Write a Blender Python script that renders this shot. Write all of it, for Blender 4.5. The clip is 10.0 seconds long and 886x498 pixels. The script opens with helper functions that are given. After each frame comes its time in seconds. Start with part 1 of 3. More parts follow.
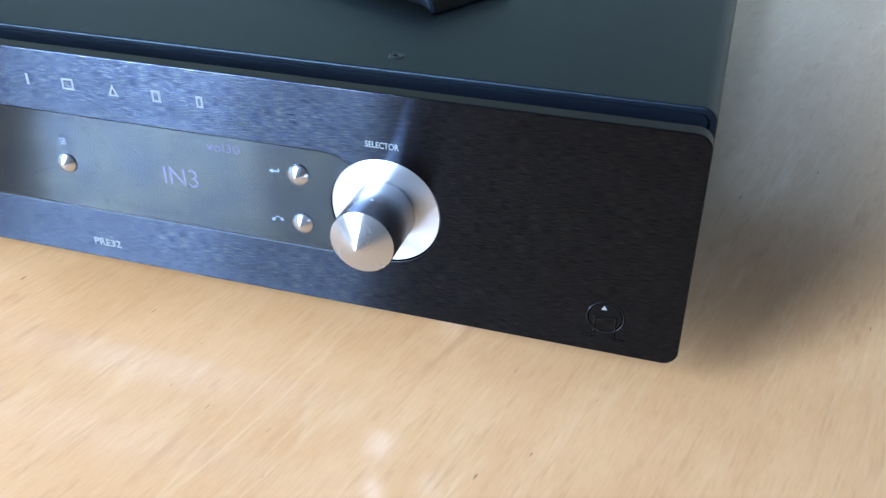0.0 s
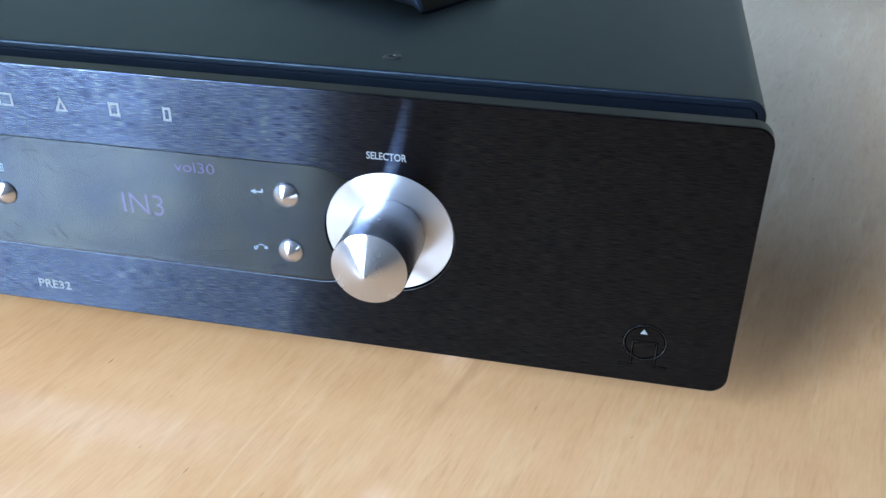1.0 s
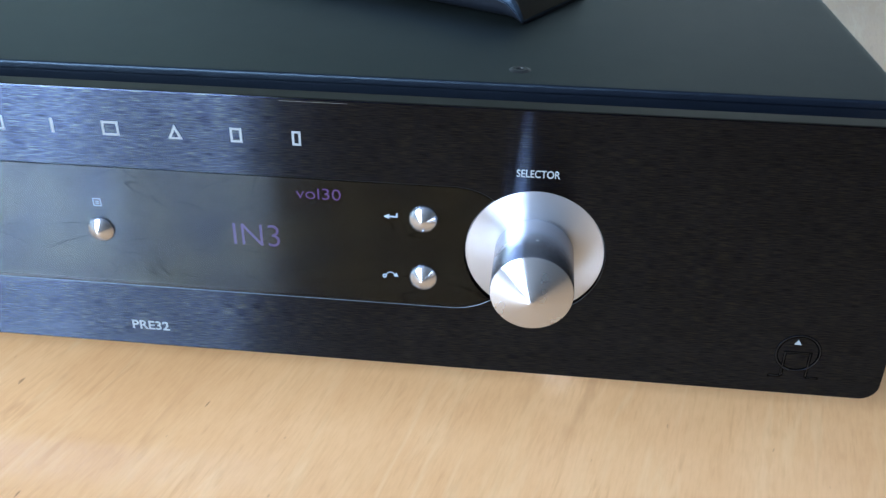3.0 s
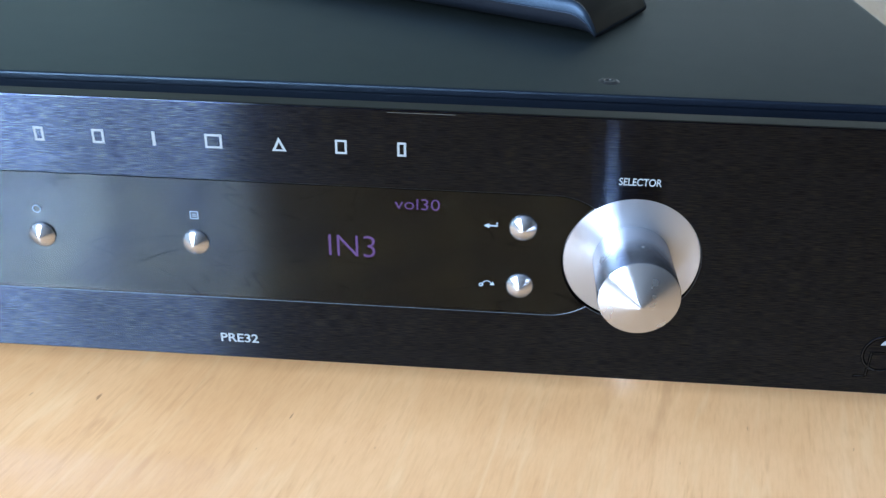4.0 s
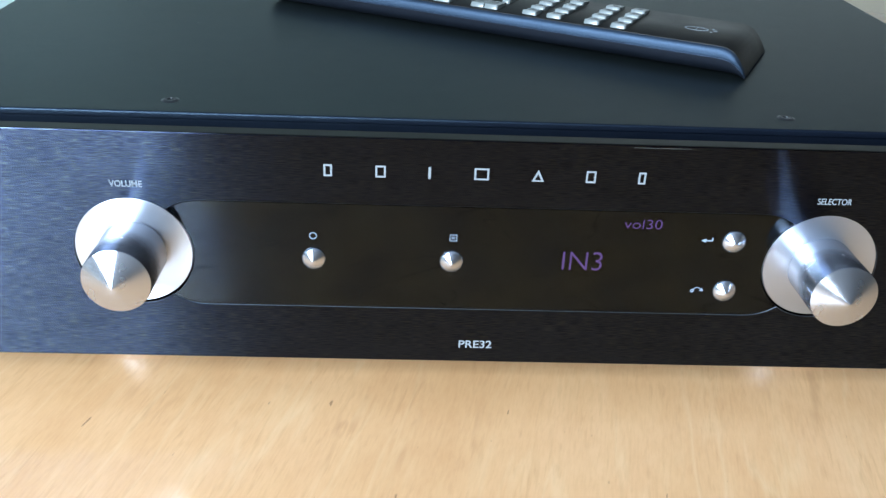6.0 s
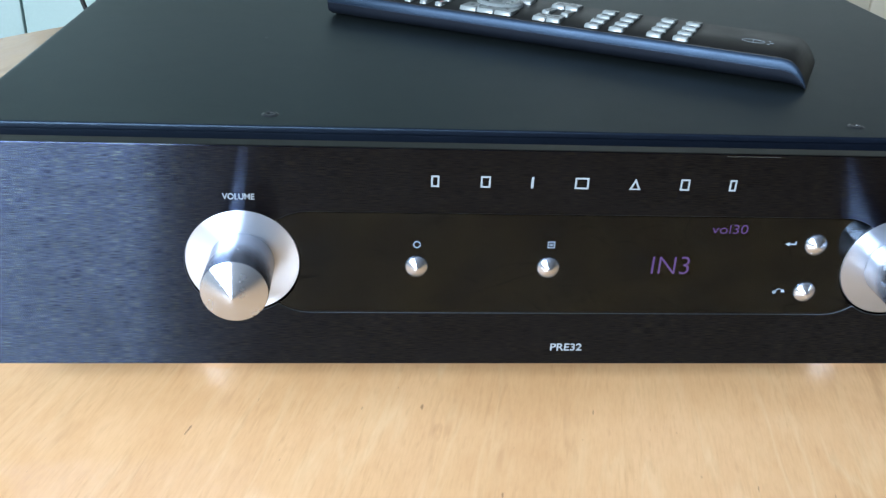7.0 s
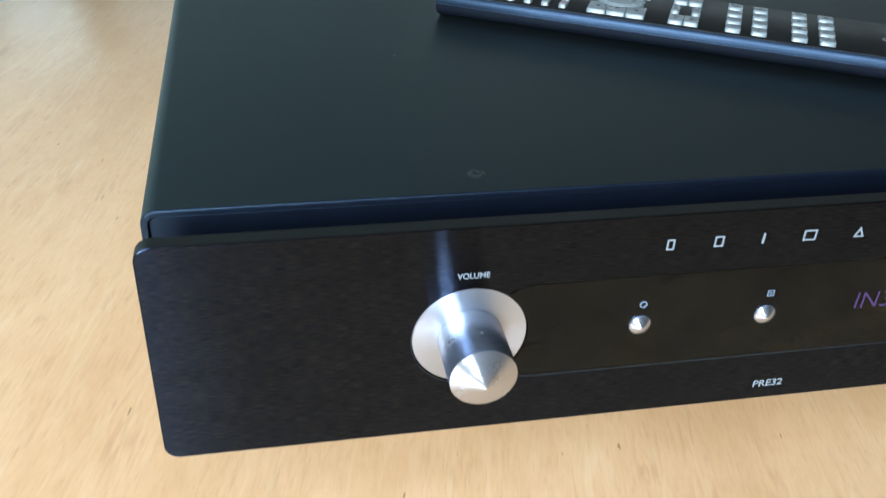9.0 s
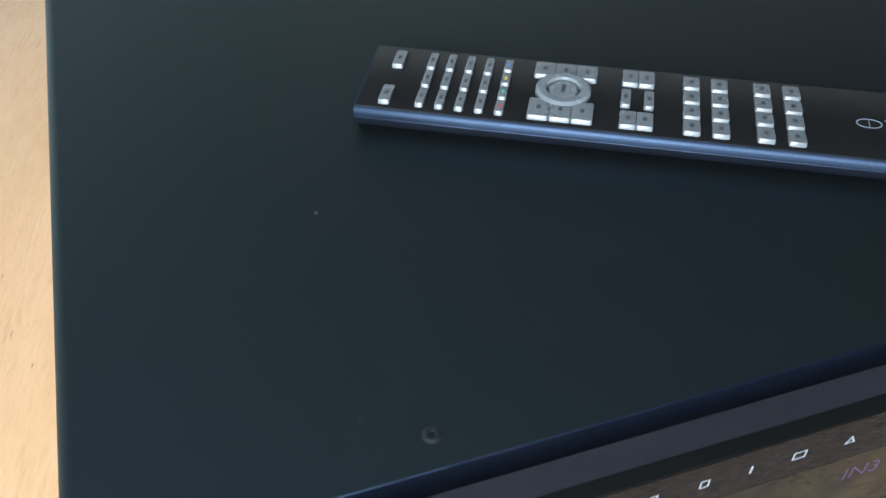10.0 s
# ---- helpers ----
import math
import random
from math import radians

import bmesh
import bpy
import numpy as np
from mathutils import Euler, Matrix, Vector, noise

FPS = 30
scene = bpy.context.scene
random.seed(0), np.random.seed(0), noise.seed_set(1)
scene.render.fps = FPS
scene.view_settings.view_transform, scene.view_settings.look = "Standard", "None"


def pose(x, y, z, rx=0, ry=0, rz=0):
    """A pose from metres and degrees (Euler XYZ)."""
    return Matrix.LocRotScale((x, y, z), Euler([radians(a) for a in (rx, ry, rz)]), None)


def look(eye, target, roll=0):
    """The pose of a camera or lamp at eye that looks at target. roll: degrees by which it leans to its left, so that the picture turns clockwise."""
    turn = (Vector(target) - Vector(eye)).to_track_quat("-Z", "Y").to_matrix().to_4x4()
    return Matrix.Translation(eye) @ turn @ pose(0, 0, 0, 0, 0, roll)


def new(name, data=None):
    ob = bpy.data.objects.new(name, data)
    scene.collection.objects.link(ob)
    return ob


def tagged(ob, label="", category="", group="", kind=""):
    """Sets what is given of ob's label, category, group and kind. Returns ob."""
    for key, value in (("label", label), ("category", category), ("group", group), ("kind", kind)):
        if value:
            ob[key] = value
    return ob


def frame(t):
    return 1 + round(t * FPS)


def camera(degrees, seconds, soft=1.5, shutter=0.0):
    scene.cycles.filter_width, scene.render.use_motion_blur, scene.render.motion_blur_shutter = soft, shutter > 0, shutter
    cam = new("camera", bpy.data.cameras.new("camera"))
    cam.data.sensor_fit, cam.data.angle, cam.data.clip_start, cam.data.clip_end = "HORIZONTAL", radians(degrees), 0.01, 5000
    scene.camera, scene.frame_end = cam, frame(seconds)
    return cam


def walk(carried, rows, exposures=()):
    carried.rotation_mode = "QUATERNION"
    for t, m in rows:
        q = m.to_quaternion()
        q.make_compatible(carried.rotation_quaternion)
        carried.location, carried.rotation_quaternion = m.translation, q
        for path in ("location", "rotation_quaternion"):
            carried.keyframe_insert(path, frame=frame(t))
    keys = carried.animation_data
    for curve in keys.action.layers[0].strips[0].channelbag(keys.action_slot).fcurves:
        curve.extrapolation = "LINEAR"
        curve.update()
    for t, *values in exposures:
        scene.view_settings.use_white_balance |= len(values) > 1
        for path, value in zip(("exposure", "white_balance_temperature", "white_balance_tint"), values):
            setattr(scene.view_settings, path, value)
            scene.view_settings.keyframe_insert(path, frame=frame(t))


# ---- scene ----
cam = camera(51.2, 10.0, soft=1.4, shutter=0.2)
PATH = [
    (0, (0.2135, -0.2470, 0.2194), (0.1368, -0.0064, 0.0575), -0.10),
    (0.5, (0.2000, -0.2336, 0.2003), (0.1364, 0.0151, 0.0451), 0.40),
    (1, (0.1785, -0.2237, 0.1964), (0.1244, 0.0287, 0.0435), 0.40),
    (1.5, (0.1590, -0.2240, 0.1925), (0.1143, 0.0306, 0.0403), 0.67),
    (2, (0.1460, -0.2208, 0.1905), (0.1075, 0.0364, 0.0409), 0.83),
    (2.5, (0.1310, -0.2204, 0.1928), (0.0968, 0.0364, 0.0416), 0.54),
    (4, (0.0766, -0.2293, 0.1922), (0.0594, 0.0326, 0.0467), 1.06),
    (4.5, (0.0546, -0.2371, 0.1931), (0.0422, 0.0264, 0.0502), 1.30),
    (5, (0.0262, -0.2487, 0.2005), (0.0219, 0.0165, 0.0604), 1.73),
    (5.5, (-0.0009, -0.2625, 0.2058), (0.0038, 0.0033, 0.0667), 2.30),
    (7, (-0.0713, -0.2795, 0.2130), (-0.0481, -0.0133, 0.0766), 2.83),
    (7.5, (-0.0987, -0.2823, 0.2090), (-0.0679, -0.0155, 0.0754), 3.51),
    (8, (-0.1302, -0.2835, 0.2142), (-0.0900, -0.0194, 0.0776), 4.16),
    (8.5, (-0.1538, -0.2737, 0.2190), (-0.1054, -0.0164, 0.0726), 4.10),
    (9, (-0.1748, -0.2279, 0.2537), (-0.1214, 0.0164, 0.0880), 3.00),
    (9.5, (-0.1635, -0.1722, 0.3026), (-0.1100, 0.0514, 0.1099), 1.13),
    (10, (-0.1489, -0.1134, 0.3385), (-0.0867, 0.0883, 0.1254), -0.71),
]
EXPOSURES = [(0.0, -0.12, 5850, 12), (1.0, -0.28, 6000, 12), (2.5, -0.31, 6150, 12), (4.5, -0.17, 6000, 11), (5.5, -0.22, 6100, 9), (7.0, -0.26, 6330, 11), (8.5, -0.34, 6180, 8), (9.5, -0.24, 6230, 9), (10.0, -0.14, 6600, 16)]
walk(cam, [(t, look(eye, target, roll)) for t, eye, target, roll in PATH], EXPOSURES)

# ---- light ----
world = bpy.data.worlds.new("world")
scene.world = world
world.use_nodes = True
wn = world.node_tree.nodes
sky = wn.new("ShaderNodeTexSky")
sky.sky_type = "NISHITA"
sky.sun_disc = False
sky.sun_elevation, sky.sun_rotation = radians(38), radians(120)
wn["Background"].inputs["Strength"].default_value = 0.12
world.node_tree.links.new(sky.outputs[0], wn["Background"].inputs["Color"])


def area_lamp(name, where, aim, sx, sy, power, colour):
    d = bpy.data.lights.new(name, "AREA")
    d.shape, d.size, d.size_y, d.energy, d.color = "RECTANGLE", sx, sy, power, colour
    ob = new(name, d)
    ob.matrix_world = look(where, aim)
    return ob


# daylight that comes in through the two casements of the window
area_lamp("window_daylight", (-1.41, -1.83, 1.025), (-1.41, 0.0, 0.80), 0.80, 1.45, 206, (0.77, 0.90, 1.0))
area_lamp("window_daylight", (-0.80, -1.83, 1.025), (-0.80, 0.0, 0.80), 0.40, 1.45, 50, (0.77, 0.90, 1.0))

# ---- materials ----


def material(name):
    m = bpy.data.materials.new(name)
    m.use_nodes = True
    nt = m.node_tree
    return m, nt, nt.nodes["Principled BSDF"]


def node(nt, kind, **values):
    n = nt.nodes.new(kind)
    for k, v in values.items():
        n.inputs[k.replace("_", " ")].default_value = v
    return n


def ramp(nt, source, stops):
    r = nt.nodes.new("ShaderNodeValToRGB")
    e = r.color_ramp.elements
    while len(e) < len(stops):
        e.new(0.5)
    for s, (p, c) in zip(e, stops):
        s.position = p
        s.color = (*c, 1) if len(c) == 3 else c
    nt.links.new(source, r.inputs["Fac"])
    return r.outputs["Color"]


def coords(nt, scale, turn=(0, 0, 0)):
    t = nt.nodes.new("ShaderNodeTexCoord")
    r = nt.nodes.new("ShaderNodeMapping")
    r.inputs["Rotation"].default_value = turn
    nt.links.new(t.outputs["Object"], r.inputs["Vector"])
    m = nt.nodes.new("ShaderNodeMapping")
    m.inputs["Scale"].default_value = scale
    nt.links.new(r.outputs["Vector"], m.inputs["Vector"])
    return m.outputs["Vector"]


def noise_tex(nt, vector, scale, detail=4.0, rough=0.55):
    n = nt.nodes.new("ShaderNodeTexNoise")
    n.inputs["Scale"].default_value, n.inputs["Detail"].default_value, n.inputs["Roughness"].default_value = scale, detail, rough
    nt.links.new(vector, n.inputs["Vector"])
    return n.outputs["Fac"]


def mix(nt, how, fac, a, b):
    m = nt.nodes.new("ShaderNodeMix")
    m.data_type, m.blend_type = "RGBA", how
    for sock, v in ((m.inputs["Factor"], fac), (m.inputs["A"], a), (m.inputs["B"], b)):
        if isinstance(v, bpy.types.NodeSocket):
            nt.links.new(v, sock)
        else:
            sock.default_value = v if isinstance(v, (int, float)) else (*v, 1)
    return m.outputs["Result"]


def bump(nt, bsdf, height, strength, distance):
    b = nt.nodes.new("ShaderNodeBump")
    b.inputs["Strength"].default_value, b.inputs["Distance"].default_value = strength, distance
    nt.links.new(height, b.inputs["Height"])
    nt.links.new(b.outputs["Normal"], bsdf.inputs["Normal"])


def plain(name, colour, rough, metal=0.0, grain=400.0, vary=0.06, relief=0.02, spec=0.5, swing=0.04, tint=None, dust=0.0):
    m, nt, p = material(name)
    v = coords(nt, (1, 1, 1))
    n = noise_tex(nt, v, grain, 3.0)
    big = noise_tex(nt, v, grain * 0.04, 3.0)
    lo, hi = [c * (1 - vary) for c in colour], [min(1, c * (1 + vary)) for c in colour]
    c = ramp(nt, n, [(0.3, lo), (0.7, hi)])
    c = mix(nt, "MULTIPLY", 0.5, c, ramp(nt, big, [(0.3, (1 - vary,) * 3), (0.7, (1, 1, 1))]))
    if dust:
        v2 = nt.nodes.new("ShaderNodeTexVoronoi")
        v2.inputs["Scale"].default_value = dust
        nt.links.new(v, v2.inputs["Vector"])
        sparse = mix(nt, "MULTIPLY", 1.0, ramp(nt, v2.outputs["Distance"], [(0.016, (1, 1, 1)), (0.03, (0, 0, 0))]), ramp(nt, v2.outputs["Color"], [(0.55, (0, 0, 0)), (0.62, (1, 1, 1))]))
        c = mix(nt, "MIX", sparse, c, (0.10, 0.11, 0.115))
    nt.links.new(c, p.inputs["Base Color"])
    if tint:
        p.inputs["Specular Tint"].default_value = (*tint, 1)
    r = ramp(nt, big, [(0.3, (max(0.02, rough - swing),) * 3), (0.7, (rough + swing,) * 3)])
    nt.links.new(r, p.inputs["Roughness"])
    p.inputs["Metallic"].default_value = metal
    p.inputs["Specular IOR Level"].default_value = spec
    if relief:
        bump(nt, p, n, relief, 0.0004)
    return m


def wood_material():
    m, nt, p = material("beech veneer")
    turn = (0, 0, radians(13))
    fine = noise_tex(nt, coords(nt, (1.0, 0.14, 1.0), turn), 900.0, 3.0, 0.6)
    broad = noise_tex(nt, coords(nt, (1.0, 0.22, 1.0), turn), 22.0, 3.0)
    mottle = noise_tex(nt, coords(nt, (1.0, 0.45, 1.0), turn), 95.0, 4.0, 0.6)
    c = ramp(nt, broad, [(0.30, (0.70, 0.412, 0.204)), (0.5, (0.74, 0.446, 0.228)), (0.70, (0.78, 0.485, 0.262))])
    c = mix(nt, "MULTIPLY", 0.34, c, ramp(nt, mottle, [(0.34, (0.88, 0.80, 0.74)), (0.62, (1, 1, 1))]))
    c = mix(nt, "MULTIPLY", 0.20, c, ramp(nt, fine, [(0.32, (0.76, 0.68, 0.60)), (0.58, (1, 1, 1))]))
    # long pale rays that wander along the grain
    for scale, along, shift, strength in ((30.0, 0.12, 0.50, 0.22), (52.0, 0.11, 0.46, 0.16), (90.0, 0.10, 0.55, 0.12)):
        n = noise_tex(nt, coords(nt, (1.0, along, 1.0), (0, 0, radians(13 + 3 * (scale - 44) / 44))), scale, 3.0, 0.5)
        w = 0.00055 * scale
        line = ramp(nt, n, [(shift - w, (0, 0, 0)), (shift, (1, 1, 1)), (shift + w, (0, 0, 0))])
        patch = ramp(nt, noise_tex(nt, coords(nt, (1.0, 0.3, 1.0), turn), scale * 0.8, 1.0), [(0.47, (0, 0, 0)), (0.60, (strength,) * 3)])
        c = mix(nt, "MIX", mix(nt, "MULTIPLY", 1.0, line, patch), c, (0.86, 0.66, 0.40))
    # soft brown strokes in loose groups
    for scale, along, low, high, strength in ((150.0, 0.16, 0.60, 0.74, 0.36), (300.0, 0.18, 0.61, 0.74, 0.36)):
        n = noise_tex(nt, coords(nt, (1.0, along, 1.0), turn), scale, 2.0)
        group = ramp(nt, noise_tex(nt, coords(nt, (1.0, 0.4, 1.0), turn), 36.0, 2.0), [(0.42, (0.15,) * 3), (0.62, (1, 1, 1))])
        c = mix(nt, "MIX", mix(nt, "MULTIPLY", 1.0, group, ramp(nt, n, [(low, (0, 0, 0)), (high, (strength,) * 3)])), c, (0.46, 0.25, 0.12))
    # short fine brown strokes
    for scale, along, low, strength in ((820.0, 0.09, 0.55, 0.16), (520.0, 0.07, 0.56, 0.20)):
        n = noise_tex(nt, coords(nt, (1.0, along, 1.0), turn), scale, 2.0, 0.5)
        group = ramp(nt, noise_tex(nt, coords(nt, (1.0, 0.5, 1.0), turn), 60.0, 2.0), [(0.38, (0.2,) * 3), (0.60, (1, 1, 1))])
        c = mix(nt, "MIX", mix(nt, "MULTIPLY", 1.0, group, ramp(nt, n, [(low, (0, 0, 0)), (low + 0.12, (strength,) * 3)])), c, (0.48, 0.255, 0.11))
    fleck = noise_tex(nt, coords(nt, (1.0, 0.20, 1.0), turn), 430.0, 1.0)
    c = mix(nt, "MIX", ramp(nt, fleck, [(0.785, (0, 0, 0)), (0.83, (0.75, 0.75, 0.75))]), c, (0.24, 0.135, 0.07))
    nt.links.new(c, p.inputs["Base Color"])
    nt.links.new(ramp(nt, mottle, [(0.3, (0.32,) * 3), (0.7, (0.38,) * 3)]), p.inputs["Roughness"])
    p.inputs["Specular IOR Level"].default_value = 0.10
    p.inputs["Coat Weight"].default_value = 0.85
    p.inputs["Coat IOR"].default_value = 1.56
    p.inputs["Coat Roughness"].default_value = 0.17
    bump(nt, p, fine, 0.03, 0.0005)
    return m


def brushed_gloss(nt, colour, rough, ratio, tangent):
    """A gloss lobe that is narrow along the brushing and wide across it."""
    g = nt.nodes.new("ShaderNodeBsdfAnisotropic")
    g.inputs["Color"].default_value = (*colour, 1)
    g.inputs["Roughness"].default_value = rough
    g.inputs["Anisotropy"].default_value = ratio
    nt.links.new(tangent.outputs[0], g.inputs["Tangent"])
    return g


def uv_tangent(nt):
    t = nt.nodes.new("ShaderNodeTangent")
    t.direction_type = "UV_MAP"
    return t


def brushed_panel():
    m, nt, p = material("black brushed aluminium")
    nt.nodes.remove(p)
    lines = noise_tex(nt, coords(nt, (0.03, 1.0, 1.0)), 4200.0, 2.0, 0.6)
    dash = noise_tex(nt, coords(nt, (0.048, 1.0, 1.0)), 4600.0, 3.0, 0.65)
    wear = noise_tex(nt, coords(nt, (0.35, 1, 1)), 150.0, 4.0)
    d = nt.nodes.new("ShaderNodeBsdfDiffuse")
    nt.links.new(ramp(nt, lines, [(0.3, (0.0010, 0.0006, 0.0005)), (0.7, (0.0015, 0.0010, 0.0008))]), d.inputs["Color"])
    g = brushed_gloss(nt, (0.70, 0.85, 1.0), 0.25, 0.82, uv_tangent(nt))
    g.distribution = "BECKMANN"
    c = mix(nt, "MULTIPLY", 1.0, ramp(nt, dash, [(0.37, (0.16, 0.215, 0.42)), (0.46, (0.32, 0.44, 0.84)), (0.54, (0.46, 0.63, 1.0)), (0.62, (0.76, 0.96, 1.0))]), ramp(nt, wear, [(0.3, (0.78,) * 3), (0.7, (1.0,) * 3)]))
    nt.links.new(c, g.inputs["Color"])
    nt.links.new(ramp(nt, dash, [(0.3, (0.24,) * 3), (0.7, (0.255,) * 3)]), g.inputs["Roughness"])
    f = nt.nodes.new("ShaderNodeFresnel")
    f.inputs["IOR"].default_value = 1.66
    ms = nt.nodes.new("ShaderNodeMixShader")
    nt.links.new(f.outputs[0], ms.inputs[0])
    nt.links.new(d.outputs[0], ms.inputs[1])
    nt.links.new(g.outputs[0], ms.inputs[2])
    nt.links.new(ms.outputs[0], nt.nodes["Material Output"].inputs["Surface"])
    return m


def turned_metal(name, axis, base=(0.53, 0.58, 0.66), rough=0.42, ratio=0.60, under=0.27):
    m, nt, p = material(name)
    nt.nodes.remove(p)
    n = noise_tex(nt, coords(nt, (1, 1, 1)), 160.0, 2.0)
    t = nt.nodes.new("ShaderNodeTangent")
    t.direction_type, t.axis = "RADIAL", axis
    g = brushed_gloss(nt, base, rough, ratio, t)
    g.distribution = "BECKMANN"
    nt.links.new(ramp(nt, n, [(0.3, [c * 0.96 for c in base]), (0.7, base)]), g.inputs["Color"])
    nt.links.new(ramp(nt, n, [(0.3, (rough - 0.02,) * 3), (0.7, (rough + 0.02,) * 3)]), g.inputs["Roughness"])
    # a softer lobe under the turning marks
    soft = node(nt, "ShaderNodeBsdfGlossy", Roughness=0.62)
    soft.inputs["Color"].default_value = (*base, 1)
    ms = nt.nodes.new("ShaderNodeMixShader")
    ms.inputs[0].default_value = under
    nt.links.new(g.outputs[0], ms.inputs[1])
    nt.links.new(soft.outputs[0], ms.inputs[2])
    nt.links.new(ms.outputs[0], nt.nodes["Material Output"].inputs["Surface"])
    return m


def glass_pane(name, tint, ior=1.5, rough=0.03, scratches=False):
    m, nt, p = material(name)
    nt.nodes.remove(p)
    tr = node(nt, "ShaderNodeBsdfTransparent", Color=(*tint, 1))
    gl = node(nt, "ShaderNodeBsdfGlossy", Color=(1, 1, 1, 1))
    gl.inputs["Roughness"].default_value = rough
    fr = nt.nodes.new("ShaderNodeFresnel")
    fr.inputs["IOR"].default_value = ior
    ms = nt.nodes.new("ShaderNodeMixShader")
    nt.links.new(fr.outputs[0], ms.inputs[0])
    nt.links.new(tr.outputs[0], ms.inputs[1])
    nt.links.new(gl.outputs[0], ms.inputs[2])
    if scratches:
        hz = brushed_gloss(nt, (0.78, 0.88, 1.0), 0.26, 0.93, uv_tangent(nt))
        gloss_mix = nt.nodes.new("ShaderNodeMixShader")
        gloss_mix.inputs[0].default_value = 0.06
        nt.links.new(gl.outputs[0], gloss_mix.inputs[1])
        nt.links.new(hz.outputs[0], gloss_mix.inputs[2])
        nt.links.new(gloss_mix.outputs[0], ms.inputs[2])
        c = ramp(nt, noise_tex(nt, coords(nt, (0.7, 1, 1), (0, radians(20), 0)), 60.0, 3.0, 0.5), [(0.34, (0.50, 0.64, 0.92)), (0.66, (0.74, 0.90, 1.0))])
        # fine dark hair scratches that wander in loose patches
        for k, (turn, along, scale, fade) in enumerate(((8, 0.14, 70.0, 0.75), (-22, 0.14, 85.0, 0.7), (33, 0.16, 95.0, 0.65), (-48, 0.18, 90.0, 0.6))):
            n = noise_tex(nt, coords(nt, (along, 1.0, 1.0), (0, radians(turn), 0)), scale, 1.0, 0.4)
            some = ramp(nt, noise_tex(nt, coords(nt, (1, 1, 1), (0, 0.3 * k, 0)), 70.0 + 22 * k, 2.0), [(0.475, (0, 0, 0)), (0.56, (fade,) * 3)])
            line = ramp(nt, n, [(0.4955, (0, 0, 0)), (0.499, (1, 1, 1)), (0.501, (1, 1, 1)), (0.5045, (0, 0, 0))])
            c = mix(nt, "MIX", mix(nt, "MULTIPLY", 1.0, some, line), c, (0.16, 0.19, 0.28))
        nt.links.new(c, hz.inputs["Color"])
        nt.links.new(c, gl.inputs["Color"])
    nt.links.new(ms.outputs[0], nt.nodes["Material Output"].inputs["Surface"])
    return m


def glowing(name, colour, strength, sampled=True):
    m, nt, p = material(name)
    p.inputs["Base Color"].default_value = (0.01, 0.01, 0.01, 1)
    p.inputs["Emission Color"].default_value = (*colour, 1)
    p.inputs["Emission Strength"].default_value = strength
    if not sampled:
        m.cycles.emission_sampling = "NONE"
    return m


WOOD = wood_material()
PANEL = brushed_panel()
PANEL_EDGE = plain("black anodised edge", (0.0050, 0.0052, 0.0046), 0.42, grain=900, vary=0.2, spec=0.32, swing=0.01, tint=(0.92, 1.0, 0.90))
# paler metal that stands in for glints along the black engraving
ENGRAVED_GLINT = plain("glint on engraved line", (0.034, 0.040, 0.052), 0.24, metal=0.9, grain=700, vary=0.6, swing=0.06)
LID = plain("black powder coat", (0.0030, 0.0037, 0.0042), 0.41, grain=2400, vary=0.25, relief=0.16, spec=0.82, swing=0.01, tint=(0.68, 0.99, 1.0), dust=34.0)
PLATE = plain("black satin steel", (0.004, 0.006, 0.012), 0.34, grain=2600, vary=0.3, relief=0.35, spec=0.5, swing=0.01, tint=(0.45, 0.70, 1.0))
SHELF = plain("grey sheet steel", (0.17, 0.165, 0.17), 0.5, metal=0.0, grain=600)
ALU = turned_metal("turned aluminium", "Y", (0.58, 0.63, 0.72), 0.36, 0.66)
ALU_TIP = turned_metal("fine-turned aluminium", "Y", (0.57, 0.60, 0.67), 0.255, 0.50, 0.17)
ALU_FOOT = turned_metal("polished aluminium", "Z", (0.84, 0.84, 0.86), 0.45, 0.1)
DISPLAY_GLASS = glass_pane("smoked glass", (0.15, 0.14, 0.16), 1.50, 0.04, True)
DISPLAY_BACK = plain("black display backing", (0.00012, 0.0001, 0.0001), 0.7, grain=300, spec=0.0, relief=0.0)
# paler than the panel: the light caught by the chamfer is in the colour
CHAMFER = plain("light-catching chamfered edge", (0.09, 0.105, 0.13), 0.4, metal=0.8, grain=900, vary=0.4)
GROOVE = plain("black joint", (0.0012, 0.0012, 0.0012), 0.8, grain=300, spec=0.0)
PRINT = plain("pale silver print", (0.23, 0.27, 0.31), 0.5, grain=2500, vary=0.12)
SCUFF = plain("worn bare line", (0.10, 0.105, 0.10), 0.5, grain=1200, vary=0.5)
ICON = plain("pale blue print", (0.30, 0.38, 0.50), 0.5, grain=2500, vary=0.1)
GLOW = glowing("violet display segments", (0.42, 0.25, 0.78), 2.4, False)
SCREW = plain("blackened steel", (0.06, 0.065, 0.072), 0.32, metal=0.8, grain=1500)
CASE = plain("black remote shell", (0.006, 0.006, 0.0055), 0.42, grain=1500, vary=0.2, relief=0.06, spec=0.4)
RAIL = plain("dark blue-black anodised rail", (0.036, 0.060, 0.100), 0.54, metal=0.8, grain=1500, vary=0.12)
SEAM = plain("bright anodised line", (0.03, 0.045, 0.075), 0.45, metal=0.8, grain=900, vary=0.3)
# same metal as the rail; the shade of the down-facing side is in the colour
SHADED_HULL = plain("shaded blue anodised hull", (0.0050, 0.0084, 0.0170), 0.6, metal=0.6, grain=1500, vary=0.12)
KEY = plain("silver grey key plastic", (0.17, 0.195, 0.20), 0.27, grain=900, vary=0.06, spec=0.5)
KEY_MARK = plain("dark grey print", (0.05, 0.05, 0.055), 0.5, grain=900)
